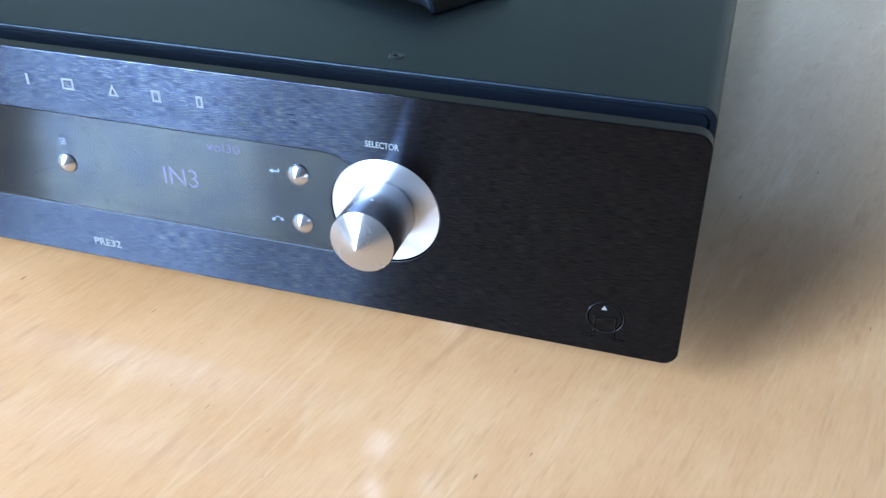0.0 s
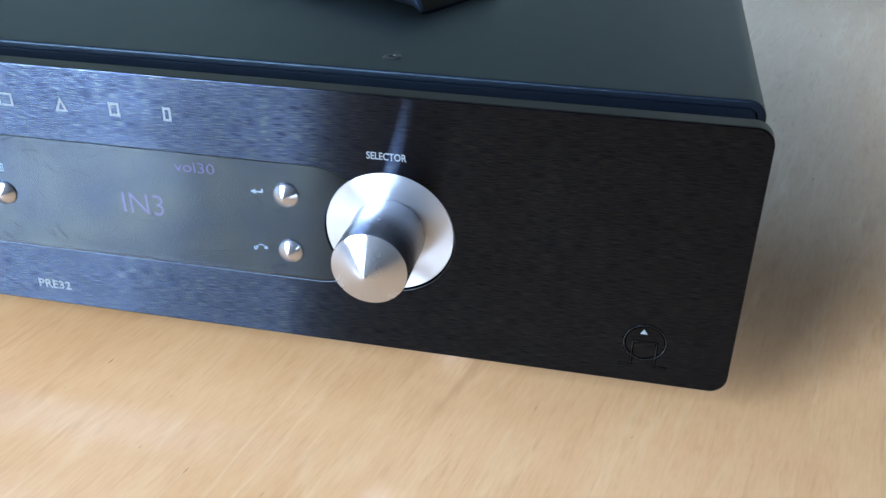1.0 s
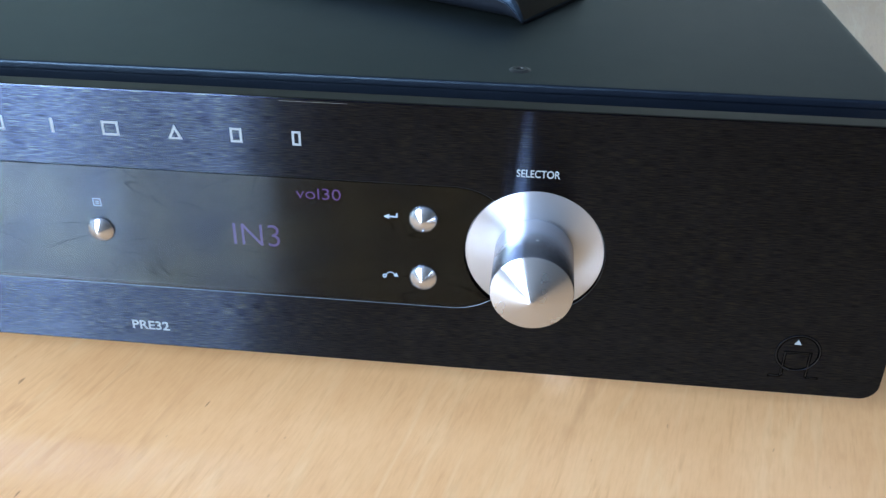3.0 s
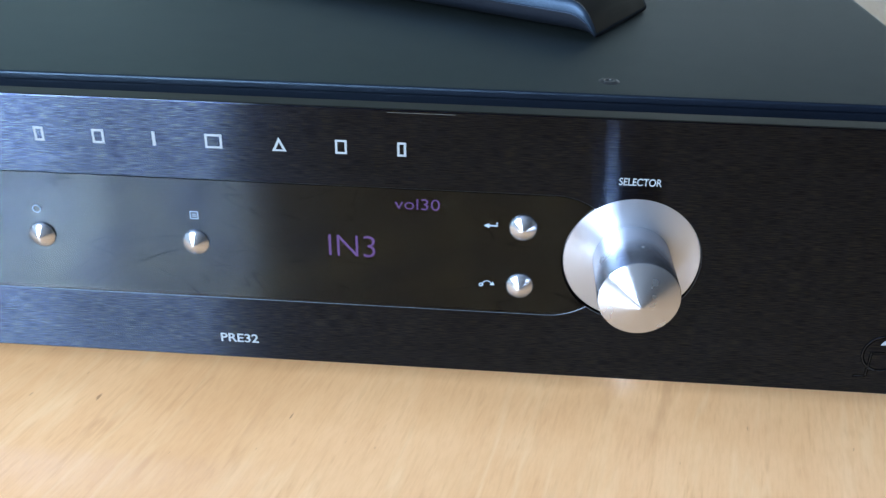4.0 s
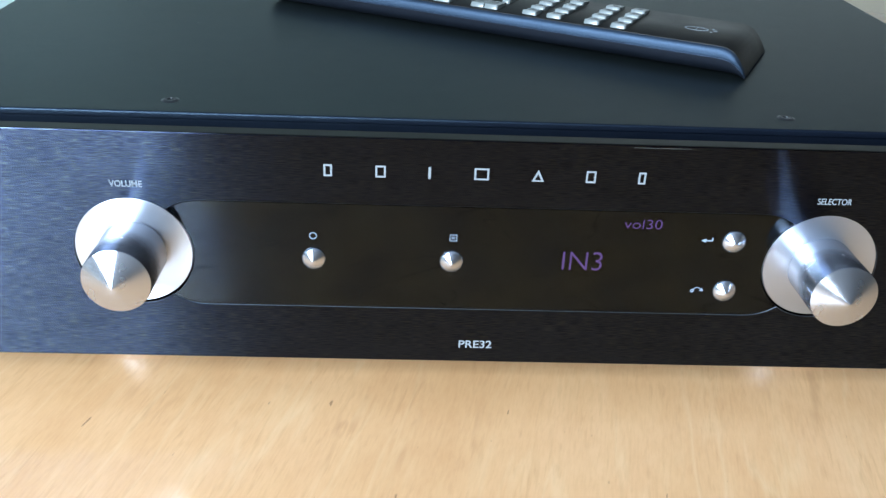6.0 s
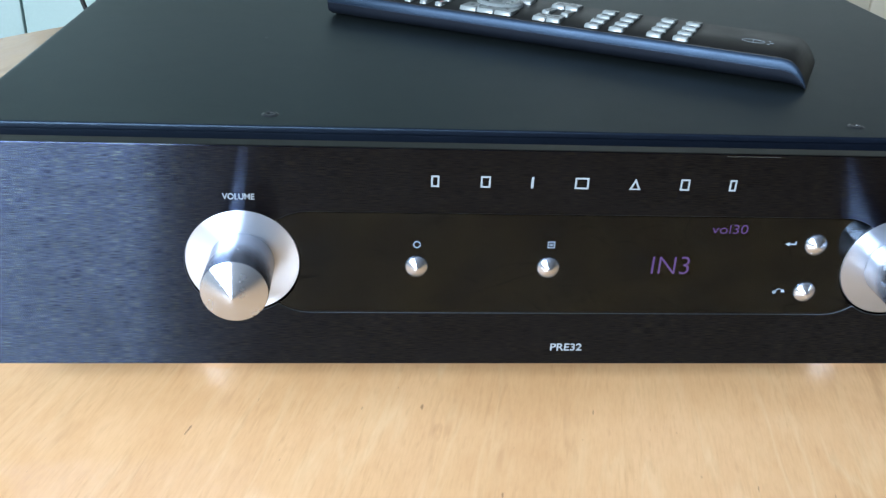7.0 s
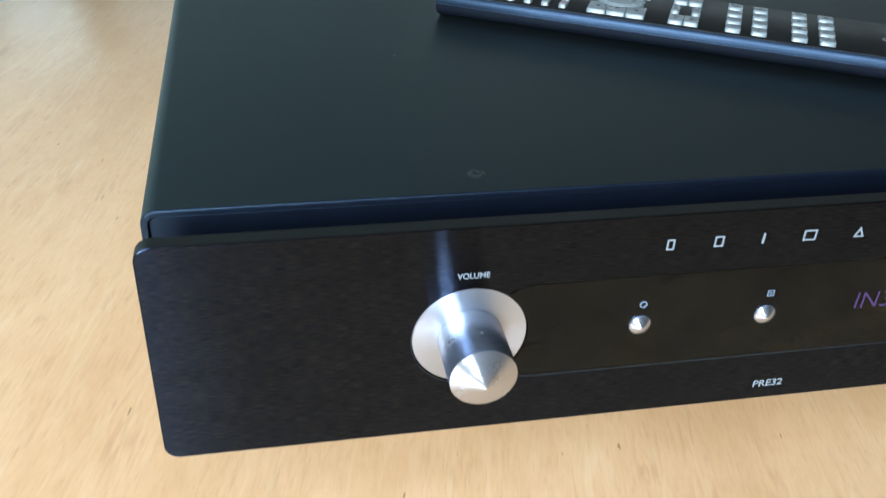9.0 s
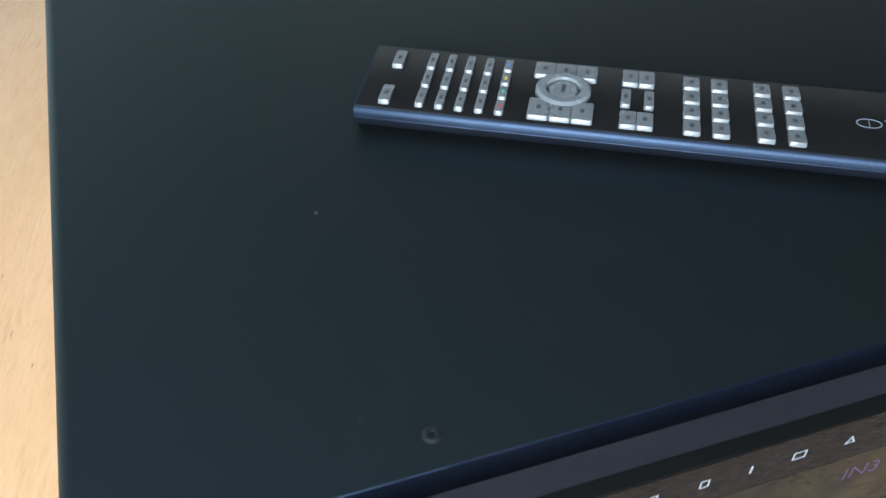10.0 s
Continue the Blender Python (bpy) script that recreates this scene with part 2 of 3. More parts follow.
WALL = plain("pale painted wall", (0.54, 0.66, 0.62), 0.7, grain=160, vary=0.03, relief=0.05)
PALE = plain("pale blue-grey lacquer", (0.33, 0.43, 0.42), 0.45, grain=200, vary=0.02, relief=0.0)
WALL_WHITE = plain("bright tone of unseen wall", (0.80, 0.82, 0.78), 0.7, grain=160, vary=0.03, relief=0.05)
WALL_SOUTH = plain("mid grey wall paint", (0.18, 0.18, 0.19), 0.7, grain=160, vary=0.04, relief=0.05)
CEILING = plain("dim blue-grey ceiling tone", (0.25, 0.285, 0.36), 0.8, grain=120, vary=0.03, relief=0.05)
# tones of the out-of-view far wall, chosen for what the cover reflects
WALL_MID = plain("mid tone of unseen wall", (0.43, 0.51, 0.48), 0.7, grain=160, vary=0.05, relief=0.05)
WALL_DARK = plain("dark tone of unseen wall", (0.30, 0.345, 0.325), 0.7, grain=160, vary=0.05, relief=0.05)
WALL_WARM = plain("warm cream painted wall", (0.28, 0.23, 0.165), 0.7, grain=160, vary=0.03, relief=0.05)
WALL_TAN = plain("dull tone of unseen wall", (0.22, 0.18, 0.13), 0.7, grain=160, vary=0.04, relief=0.05)
CREAM = plain("cream lacquer", (0.70, 0.63, 0.50), 0.4, grain=200, vary=0.02, relief=0.0)
WHITE = plain("white lacquer", (0.66, 0.69, 0.69), 0.4, grain=200, vary=0.02, relief=0.0)
FLOOR = plain("grey floor", (0.13, 0.135, 0.135), 0.5, grain=60, vary=0.15)
CABLE = plain("black cable", (0.012, 0.012, 0.013), 0.45, grain=800)
PANE = glass_pane("window glass", (1, 1, 1), 1.45, 0.0)
OUTSIDE = glowing("bright sky outside", (0.92, 0.96, 1.0), 2.0)

# ---- mesh helpers ----


def finish(ob, bm, mat, smooth=True, angle=35):
    bm.normal_update()
    me = bpy.data.meshes.new(ob)
    if smooth:
        for f in bm.faces:
            f.smooth = True
        for e in bm.edges:
            if len(e.link_faces) == 2 and e.calc_face_angle(0) > radians(angle):
                e.smooth = False
    bm.to_mesh(me)
    bm.free()
    me.materials.append(mat)
    return me


def part(name, bm, mat, parent=None, label="", m=None, angle=35):
    ob = new(name, finish(name, bm, mat, angle=angle))
    if parent:
        ob.parent = parent
    if m:
        ob.matrix_basis = m
    if label:
        tagged(ob, label)
    return ob


def box(x0, x1, y0, y1, z0, z1, bevel=0.0, bm=None, segments=2):
    bm = bm or bmesh.new()
    made = bmesh.ops.create_cube(bm, size=1)["verts"]
    bmesh.ops.transform(bm, verts=made, matrix=Matrix.Translation(((x0 + x1) / 2, (y0 + y1) / 2, (z0 + z1) / 2)) @ Matrix.Diagonal((x1 - x0, y1 - y0, z1 - z0, 1)))
    if bevel:
        es = list({e for v in made for e in v.link_edges})
        bmesh.ops.bevel(bm, geom=es, offset=bevel, segments=segments, affect="EDGES", profile=0.5)
    return bm


def lathe(profile, n=64, axis="z"):
    """Turn (radius, height) pairs about the axis; a radius of 0 closes the end."""
    bm = bmesh.new()
    rings = []
    for r, h in profile:
        if r == 0:
            rings.append([bm.verts.new((0, 0, h))])
        else:
            rings.append([bm.verts.new((r * math.cos(2 * math.pi * i / n), r * math.sin(2 * math.pi * i / n), h)) for i in range(n)])
    for a, b in zip(rings, rings[1:]):
        for i in range(n):
            j = (i + 1) % n
            if len(a) == 1 and len(b) > 1:
                bm.faces.new((a[0], b[i], b[j]))
            elif len(b) == 1 and len(a) > 1:
                bm.faces.new((a[i], a[j], b[0]))
            elif len(a) > 1:
                bm.faces.new((a[i], a[j], b[j], b[i]))
    if axis == "y":
        bmesh.ops.rotate(bm, verts=bm.verts, cent=(0, 0, 0), matrix=Matrix.Rotation(radians(90), 3, "X"))
    bmesh.ops.recalc_face_normals(bm, faces=bm.faces)
    return bm


def arc(cx, cz, r, a0, a1, n):
    return [(cx + r * math.cos(radians(a0 + (a1 - a0) * i / n)), cz + r * math.sin(radians(a0 + (a1 - a0) * i / n))) for i in range(n + 1)]


def round_rect(x0, x1, z0, z1, r, n=8):
    return arc(x1 - r, z1 - r, r, 0, 90, n) + arc(x0 + r, z1 - r, r, 90, 180, n) + arc(x0 + r, z0 + r, r, 180, 270, n) + arc(x1 - r, z0 + r, r, 270, 360, n)


def plate(outer, holes=(), plane="y"):
    """A plate with bevelled edges. outer and each hole: a list of (outline, depth), front first; the outlines of one list have equal counts."""
    bm = bmesh.new()

    def ring(points, d):
        return [bm.verts.new((x, d, z) if plane == "y" else (x, z, d)) for x, z in points]

    sets = [[ring(pts, d) for pts, d in rows] for rows in (outer, *holes)]
    for rings in sets:
        for a, b in zip(rings, rings[1:]):
            n = len(a)
            for i in range(n):
                bm.faces.new((a[i], a[(i + 1) % n], b[(i + 1) % n], b[i]))
    for end in (0, -1):
        edges = []
        for rings in sets:
            r = rings[end]
            for i in range(len(r)):
                e = bm.edges.get((r[i], r[(i + 1) % len(r)])) or bm.edges.new((r[i], r[(i + 1) % len(r)]))
                edges.append(e)
        if len(sets) == 1:
            bm.faces.new(sets[0][end])
        else:
            bmesh.ops.triangle_fill(bm, use_beauty=True, use_dissolve=False, edges=edges)
    bmesh.ops.recalc_face_normals(bm, faces=bm.faces)
    return bm


def planar_uv(ob, ax=0, ay=2):
    me = ob.data
    uv = me.uv_layers.new(name="UVMap")
    for lp in me.loops:
        co = me.vertices[lp.vertex_index].co
        uv.data[lp.index].uv = (co[ax], co[ay])


def lettering(name, text, size, x, y, z, mat, parent, width=0.0, label="", bold=0.0):
    """Words of the built-in font as a thin mesh, standing on the plane y, centred at x, z."""
    cu = bpy.data.curves.new(name, "FONT")
    cu.body, cu.size, cu.align_x, cu.align_y, cu.offset = text, 1.0, "CENTER", "CENTER", bold
    cu.extrude = 0.02
    tmp = bpy.data.objects.new(name, cu)
    me = bpy.data.meshes.new_from_object(tmp)
    bpy.data.objects.remove(tmp)
    xs = [v.co.x for v in me.vertices]
    ys = [v.co.y for v in me.vertices]
    sy = size / (max(ys) - min(ys))
    sx = width / (max(xs) - min(xs)) if width else sy
    cx, cy = (max(xs) + min(xs)) / 2, (max(ys) + min(ys)) / 2
    for v in me.vertices:
        v.co = (x + (v.co.x - cx) * sx, y - v.co.z * 0.0025, z + (v.co.y - cy) * sy)
    me.materials.clear()
    me.materials.append(mat)
    ob = new(name, me)
    ob.parent = parent
    if label:
        tagged(ob, label)
    return ob


def thing(name, label, category, m=None, group="", kind=""):
    ob = new(name)
    ob.empty_display_size = 0.05
    if m:
        ob.matrix_basis = m
    return tagged(ob, label, category, group, kind)


def bars(rects, y0, y1, bm=None):
    bm = bm or bmesh.new()
    for x0, x1, z0, z1 in rects:
        box(x0, x1, y0, y1, z0, z1, 0, bm)
    return bm


# ---- room ----
FZ = -0.75


def structure(name, bm, mat, label, category):
    ob = new(name, finish(name, bm, mat))
    return tagged(ob, label, category, kind="structure")


structure("floor", box(-3.6, 3.2, -2.0, 2.8, FZ - 0.1, FZ), FLOOR, "grey smooth floor under the table", "floor")
# ceiling out of view; its dim blue tone is there for the cover to reflect
structure("ceiling", box(-3.6, 3.2, -2.0, 2.8, 1.75, 1.85), CEILING, "unseen ceiling, dimmed and blued for the cover reflection", "ceiling")
structure("wall_west", box(-3.6, -3.5, -2.0, 2.8, FZ, 1.75), WALL, "pale painted side wall", "wall")
structure("wall_east", box(3.1, 3.2, -2.0, 2.8, FZ, 1.75), WALL_WARM, "warm cream painted side wall", "wall")
w = box(-3.5, -1.82, -2.0, -1.9, FZ, 1.75)
box(-0.58, 3.1, -2.0, -1.9, FZ, 1.75, 0, w)
box(-1.82, -0.58, -2.0, -1.9, FZ, 0.28, 0, w)
structure("wall_south", w, WALL_SOUTH, "grey painted wall with a wide window", "wall")
# far wall out of view, split into tones that shape reflections and bounce light
structure("wall_north", box(-3.5, -0.95, 2.5, 2.6, FZ, 1.75), WALL_MID, "unseen far wall section, mid tone for the cover reflection", "wall")
structure("wall_north_2", box(-0.95, 0.35, 2.5, 2.6, FZ, 1.75), WALL_DARK, "unseen far wall section, darkened for the cover reflection", "wall")
structure("wall_north_3", box(0.35, 3.1, 2.5, 2.6, FZ, 1.22), WALL_WHITE, "unseen far wall section, brightened for the cover reflection", "wall")
structure("wall_north_4", box(0.35, 3.1, 2.5, 2.6, 1.22, 1.75), WALL_TAN, "unseen upper far wall section, dulled to dim table and cover", "wall")


def opening(name, x0, x1, y0, y1, z0, z1, bars_x, label, category):
    ob = thing(name, label, category, kind="structure")
    f = box(x0, x0 + 0.06, y0, y1, z0, z1, 0.004)
    box(x1 - 0.06, x1, y0, y1, z0, z1, 0.004, f)
    box(x0 + 0.06, x1 - 0.06, y0, y1, z0, z0 + 0.06, 0.004, f)
    box(x0 + 0.06, x1 - 0.06, y0, y1, z1 - 0.06, z1, 0.004, f)
    for x in bars_x:
        box(x - 0.025, x + 0.025, y0, y1, z0 + 0.06, z1 - 0.06, 0.004, f)
    part("window_frame", f, WHITE, ob)
    edges = [x0 + 0.06, *bars_x, x1 - 0.06]
    ym = (y0 + y1) / 2
    for a, b in zip(edges, edges[1:]):
        pane = part("pane", box(a, b, ym - 0.002, ym + 0.002, z0 + 0.06, z1 - 0.06), PANE, ob)
        pane.visible_shadow = False
    return ob


opening("window_1", -1.82, -0.58, -1.98, -1.92, 0.28, 1.75, (-0.97,), "wide white-framed window letting in daylight", "window")
bs = tagged(new("backdrop", finish("backdrop", box(-6.0, 4.0, -4.1, -4.0, -1.0, 4.5), OUTSIDE)), "bright overcast daylight outside", "backdrop", kind="structure")

# furniture against the far wall


def cupboard(x0, x1, y0, h, doors, mat, label):
    c = thing("cupboard", label, "cupboard", pose(x0, y0, FZ))
    wd = x1 - x0
    part("body", box(0, wd, 0.02, 0.38, 0.0, h, 0.004), mat, c)
    for k in range(doors):
        a = 0.004 + k * (wd - 0.008) / doors
        part("door", box(a, a + (wd - 0.008) / doors - 0.004, 0.0, 0.019, 0.03, h - 0.02, 0.003), mat, c)
    return c


cupboard(-1.44, -0.52, 1.46, 0.96, 5, PALE, "tall pale blue-grey lacquered cupboard with narrow plain doors")
cupboard(-1.30, -0.10, 2.1, 0.74, 2, WHITE, "white lacquered cupboard with plain doors")
cupboard(0.55, 2.6, 2.1, 0.70, 3, CREAM, "long cream lacquered sideboard with plain doors")

# ---- table ----
TC, TR = (0.127, 0.127), 0.65
tab = thing("round_table", "round beech-veneered table with a smooth varnished top", "table", pose(TC[0], TC[1], FZ))
top = part("tabletop", lathe([(0, 0.75), (TR - 0.006, 0.75), (TR - 0.002, 0.7485), (TR, 0.745), (TR, 0.729), (TR - 0.003, 0.7255), (TR - 0.008, 0.724), (0, 0.724)], 160), WOOD, tab, "light beech veneer top with fine grain and flecks")
part("pedestal", lathe([(0, 0.724), (0.045, 0.724), (0.045, 0.06), (0.06, 0.03), (0, 0.03)], 40), ALU_FOOT, tab)
part("base_plate", lathe([(0, 0.03), (0.30, 0.022), (0.315, 0.012), (0.315, 0.0), (0, 0.0)], 64), ALU_FOOT, tab)

# ---- preamplifier ----
HW, ZB, ZT, ZL = 0.2150, 0.0228, 0.1062, 0.1044
KX, KZ, DZ = 0.1146, 0.0644, 0.0638
amp = thing("preamplifier", "black hi-fi preamplifier with brushed front and two silver knobs", "preamplifier")


def pill_and_knobs(grow):
    rp, rk, cx = 0.0193 + grow, 0.0193 + grow, 0.092
    d = KX - cx
    a = (d * d + rp * rp - rk * rk) / (2 * d)
    h = math.sqrt(rp * rp - a * a)
    ap, ak = math.degrees(math.atan2(h, a)), math.degrees(math.atan2(h, a - d))
    right = arc(cx, DZ, rp, 90, ap, 8) + arc(KX, DZ, rk, ak, -ak, 40)[1:-1] + arc(cx, DZ, rp, -ap, -90, 8)
    left = [(-x, z) for x, z in right][::-1]
    return right + left


def glass_outline(shrink):
    rp, rk, cx = 0.01912 - shrink, 0.0195 + shrink, 0.092
    d = KX - cx
    a = (d * d + rp * rp - rk * rk) / (2 * d)
    h = math.sqrt(rp * rp - a * a)
    ap, ak = math.degrees(math.atan2(h, a)), math.degrees(math.atan2(h, a - d))
    right = arc(cx, DZ, rp, 90, ap, 8) + arc(KX, DZ, rk, ak, 360 - ak, 24)[1:-1] + arc(cx, DZ, rp, -ap, -90, 8)
    return right + [(-x, z) for x, z in right][::-1]


def panel_outline(inset):
    return round_rect(-HW + inset, HW - inset, ZB + inset, ZT - inset, 0.0052 - inset)


front = part("front_panel", plate(
    [(panel_outline(0.0005), 0.0), (panel_outline(0.00015), 0.00015), (panel_outline(0.0), 0.0005), (panel_outline(0.0), 0.0053), (panel_outline(0.0004), 0.0057)],
    [[(pill_and_knobs(0.00016), 0.0), (pill_and_knobs(0.0), 0.00016), (pill_and_knobs(0.0), 0.0057)]]), PANEL, amp, "black anodised brushed aluminium front panel", angle=8)
planar_uv(front)
front.data.materials.append(PANEL_EDGE)
front.data.materials.append(GROOVE)
front.data.materials.append(CHAMFER)
for f in front.data.polygons:
    at_hole = abs(f.center.x) < 0.14 and abs(f.center.z - DZ) < 0.021
    f.material_index = 0 if f.normal.y < -0.9 else (1 if not at_hole else 2 if abs(f.normal.y) < 0.3 else 3)
part("display_backing", plate([(glass_outline(0.0), 0.0041), (glass_outline(0.0), 0.0046)]), DISPLAY_BACK, amp)
slot = round_rect(0.0145, 0.0664, 0.0471, 0.0824, 0.0006, 3)
mask = plate([(glass_outline(0.0), 0.0013), (glass_outline(0.0), 0.00135)], [[(slot, 0.0013), (slot, 0.00135)]])
bmesh.ops.delete(mask, geom=[f for f in mask.faces if f.calc_center_median().y > 0.00131], context="FACES")
part("display_mask", mask, DISPLAY_BACK, amp)
part("joint", plate([(pill_and_knobs(-0.00001), 0.0012), (pill_and_knobs(-0.00001), 0.0016)], [[(glass_outline(0.0004), 0.0012), (glass_outline(0.0004), 0.0016)]]), GROOVE, amp)
pane_ = plate([(glass_outline(0.0), 0.00004), (glass_outline(0.0), 0.0011)])
bmesh.ops.delete(pane_, geom=[f for f in pane_.faces if f.calc_center_median().y > 0.00105], context="FACES_ONLY")
dg = part("display_window", pane_, DISPLAY_GLASS, amp, "glossy smoked display window with fine scratches", angle=8)
planar_uv(dg)
dg.data.materials.append(GROOVE)
for f in dg.data.polygons:
    f.material_index = 0 if f.normal.y < -0.9 else 1
dg.visible_shadow = False

# chassis, cover and the gap behind the front panel
LW, LY0, LY1 = 0.2150, 0.0232, 0.3860
LR, BR = 0.0021, 0.0008


def cover_outline(inset, r=0.0052):
    return round_rect(-LW + inset, LW - inset, ZB + 0.001 + inset, ZL - inset, max(0.0012, r - inset), 6)


bend = [(cover_outline(BR * (1 - math.sin(radians(a)))), LY0 + BR * (1 - math.cos(radians(a)))) for a in range(0, 91, 15)]
cover = part("cover", plate(bend + [(cover_outline(0.0), LY1)], [[(cover_outline(LR), LY0), (cover_outline(LR + 0.0001), LY0 + 0.0003), (cover_outline(LR + 0.0001), LY1)]]), LID, amp, "black powder-coated steel cover", angle=40)
cover.data.materials.append(PLATE)
for f in cover.data.polygons:
    f.material_index = 1 if f.normal.y < -0.3 else 0
part("inner_front", plate([(cover_outline(0.0030), LY0 + 0.0009), (cover_outline(0.0025), LY0 + 0.0014), (cover_outline(0.0025), LY0 + 0.004)]), PLATE, amp)
part("rear_plate", plate([(cover_outline(0.0025), LY1 - 0.004), (cover_outline(0.0025), LY1 - 0.001)]), PLATE, amp)
part("spacer", box(-0.206, 0.206, 0.0092, LY0 + 0.0012, 0.072, 0.0895, 0.0006), SHELF, amp)

foot_profile = [(0, 0.0246), (0.0185, 0.0246), (0.0200, 0.0230), (0.0205, 0.0190), (0.0205, 0.0030), (0.0195, 0.0016), (0.0185, 0.0), (0, 0.0)]
for x in (-0.131, 0.131):
    for y in (0.0545, 0.335):
        f = part("foot", lathe(foot_profile, 48), ALU_FOOT, amp, "bright metal foot", pose(x, y, 0))

for x in (-0.1072, 0.1072):
    s = part("screw", lathe([(0, -0.0006), (0.0010, -0.0006), (0.0012, 0.0004), (0.0021, 0.00045), (0.0026, 0.0001), (0.0031, 0.00005), (0.0034, -0.0002), (0, -0.0003)], 24), SCREW, amp, "small blackened socket screw", pose(x, 0.0351, ZL))


def knob(name, x, label):
    k = part(name, lathe([(0, 0.0000), (0.0105, 0.0000), (0.01084, 0.0005), (0.01084, 0.0203), (0.01070, 0.0208), (0.0050, 0.0235), (0.0005, 0.0256), (0, 0.0257)], 96, "y"), ALU_TIP, amp, label, pose(x, 0, KZ), 25)
    part("flange", lathe([(0, -0.0040), (0.0189, -0.0040), (0.0191, -0.0004), (0.0189, 0.0000), (0.0112, -0.0001), (0, -0.0001)], 96, "y"), ALU, k, "wide turned aluminium flange", angle=20)
    return k


knob("volume_knob", -KX, "turned aluminium volume knob with conical tip")
knob("selector_knob", KX, "turned aluminium selector knob with conical tip")

for x, z in ((-0.05576, 0.06305), (-0.01003, 0.06305), (0.08385, 0.07286), (0.08385, 0.05406)):
    part("button", lathe([(0, -0.004), (0.0040, -0.004), (0.0040, 0.0001), (0.00392, 0.0005), (0.0034, 0.0010), (0.0022, 0.0018), (0.0011, 0.0024), (0.0004, 0.0027), (0, 0.00275)], 40, "y"), ALU_TIP, amp, "small conical aluminium push button", pose(x, 0, z), 40)

# lettering on the front
lettering("volume_lettering", "VOLUME", 0.0022, -0.1147, 0.0, 0.0883, PRINT, amp, 0.0104, bold=0.012)
lettering("selector_lettering", "SELECTOR", 0.0022, 0.1144, 0.0, 0.0883, PRINT, amp, 0.0114, bold=0.012)
lettering("model_lettering", "PRE32", 0.0031, -0.0003, 0.0, 0.0302, PRINT, amp, 0.0116, bold=0.014)
lettering("input_readout", "IN3", 0.0070, 0.03471, 0.0039, 0.06214, GLOW, amp, 0.0136, "glowing violet display characters", -0.012)
lettering("level_readout", "vol30", 0.0034, 0.05376, 0.0039, 0.0766, GLOW, amp, 0.0128, "glowing violet display characters", -0.008)

# maker's mark as plain shapes: five frames, a bar and a triangle
MS = 0.0006
for x, wd in ((-0.0506, 0.0027), (-0.0339, 0.0033), (-0.0017, 0.0047), (0.0334, 0.0032), (0.0499, 0.0024)):
    h = wd / 2
    part("mark", bars([(x - h, x - h + MS, 0.0927, 0.0968), (x + h - MS, x + h, 0.0927, 0.0968), (x - h + MS, x + h - MS, 0.0927, 0.0927 + MS), (x - h + MS, x + h - MS, 0.0968 - MS, 0.0968)], -0.00006, 0.0001), PRINT, amp)
part("mark", bars([(-0.0187, -0.0179, 0.0927, 0.0968)], -0.00006, 0.0001), PRINT, amp)


def triangle(cx, z0, z1, h):
    return [(cx - h, z0), (cx + h, z0), (cx, z1)]


part("mark", plate([(triangle(0.0164, 0.0927, 0.0968, 0.0020), -0.00006), (triangle(0.0164, 0.0927, 0.0968, 0.0020), 0.0001)],
                   [[(triangle(0.0164, 0.0932, 0.0954, 0.0010), -0.00006), (triangle(0.0164, 0.0932, 0.0954, 0.0010), 0.0001)]]), PRINT, amp)

# small signs printed on the display window
YI = -0.00006
part("power_sign", lathe([(0.0010, 0), (0.00125, 0), (0.00125, 0.0002), (0.0010, 0.0002), (0.0010, 0)], 28, "y"), ICON, amp, m=pose(-0.05586, YI, 0.07144))
part("menu_sign", bars([(-0.0012, 0.0012, 0.0010, 0.0012), (-0.0012, 0.0012, -0.0012, -0.0010), (-0.0012, -0.0010, -0.0010, 0.0010), (0.0010, 0.0012, -0.0010, 0.0010), (-0.0006, 0.0006, 0.0002, 0.0004), (-0.0006, 0.0006, -0.0004, -0.0002)], 0, 0.0002), ICON, amp, m=pose(-0.00973, YI, 0.07175))
b = bars([(-0.0006, 0.0019, -0.00025, 0.00015), (0.0015, 0.0019, 0.00015, 0.0010)], 0, 0.0002)
b2 = plate([([(-0.0020, -0.00005), (-0.0004, -0.0008), (-0.0004, 0.0007)], 0.0), ([(-0.0020, -0.00005), (-0.0004, -0.0008), (-0.0004, 0.0007)], 0.0002)])
part("enter_sign", b, ICON, amp, m=pose(0.07483, YI, 0.07306))
part("enter_sign", b2, ICON, amp, m=pose(0.07483, YI, 0.07306))
ob_ = arc(0, -0.0008, 0.0014, 20, 175, 14)
ib_ = arc(0, -0.0008, 0.0012, 20, 175, 14)[::-1]
part("return_sign", plate([(ob_ + ib_, 0.0), (ob_ + ib_, 0.0002)]), ICON, amp, m=pose(0.07443, YI, 0.05456))
part("return_sign", plate([([(0.0008, -0.0008), (0.0022, -0.0008), (0.0016, 0.0004)], 0.0), ([(0.0008, -0.0008), (0.0022, -0.0008), (0.0016, 0.0004)], 0.0002)]), ICON, amp, m=pose(0.07443, YI, 0.05456))
part("return_sign", lathe([(0.0003, 0), (0.0006, 0), (0.0006, 0.0002), (0.0003, 0.0002), (0.0003, 0)], 16, "y"), ICON, amp, m=pose(0.07272, YI, 0.05386))

part("scratch", box(0.0460, 0.0642, -0.00003, 0.0001, 0.10515, 0.10525), SCUFF, amp, "short bare scratch in the finish")

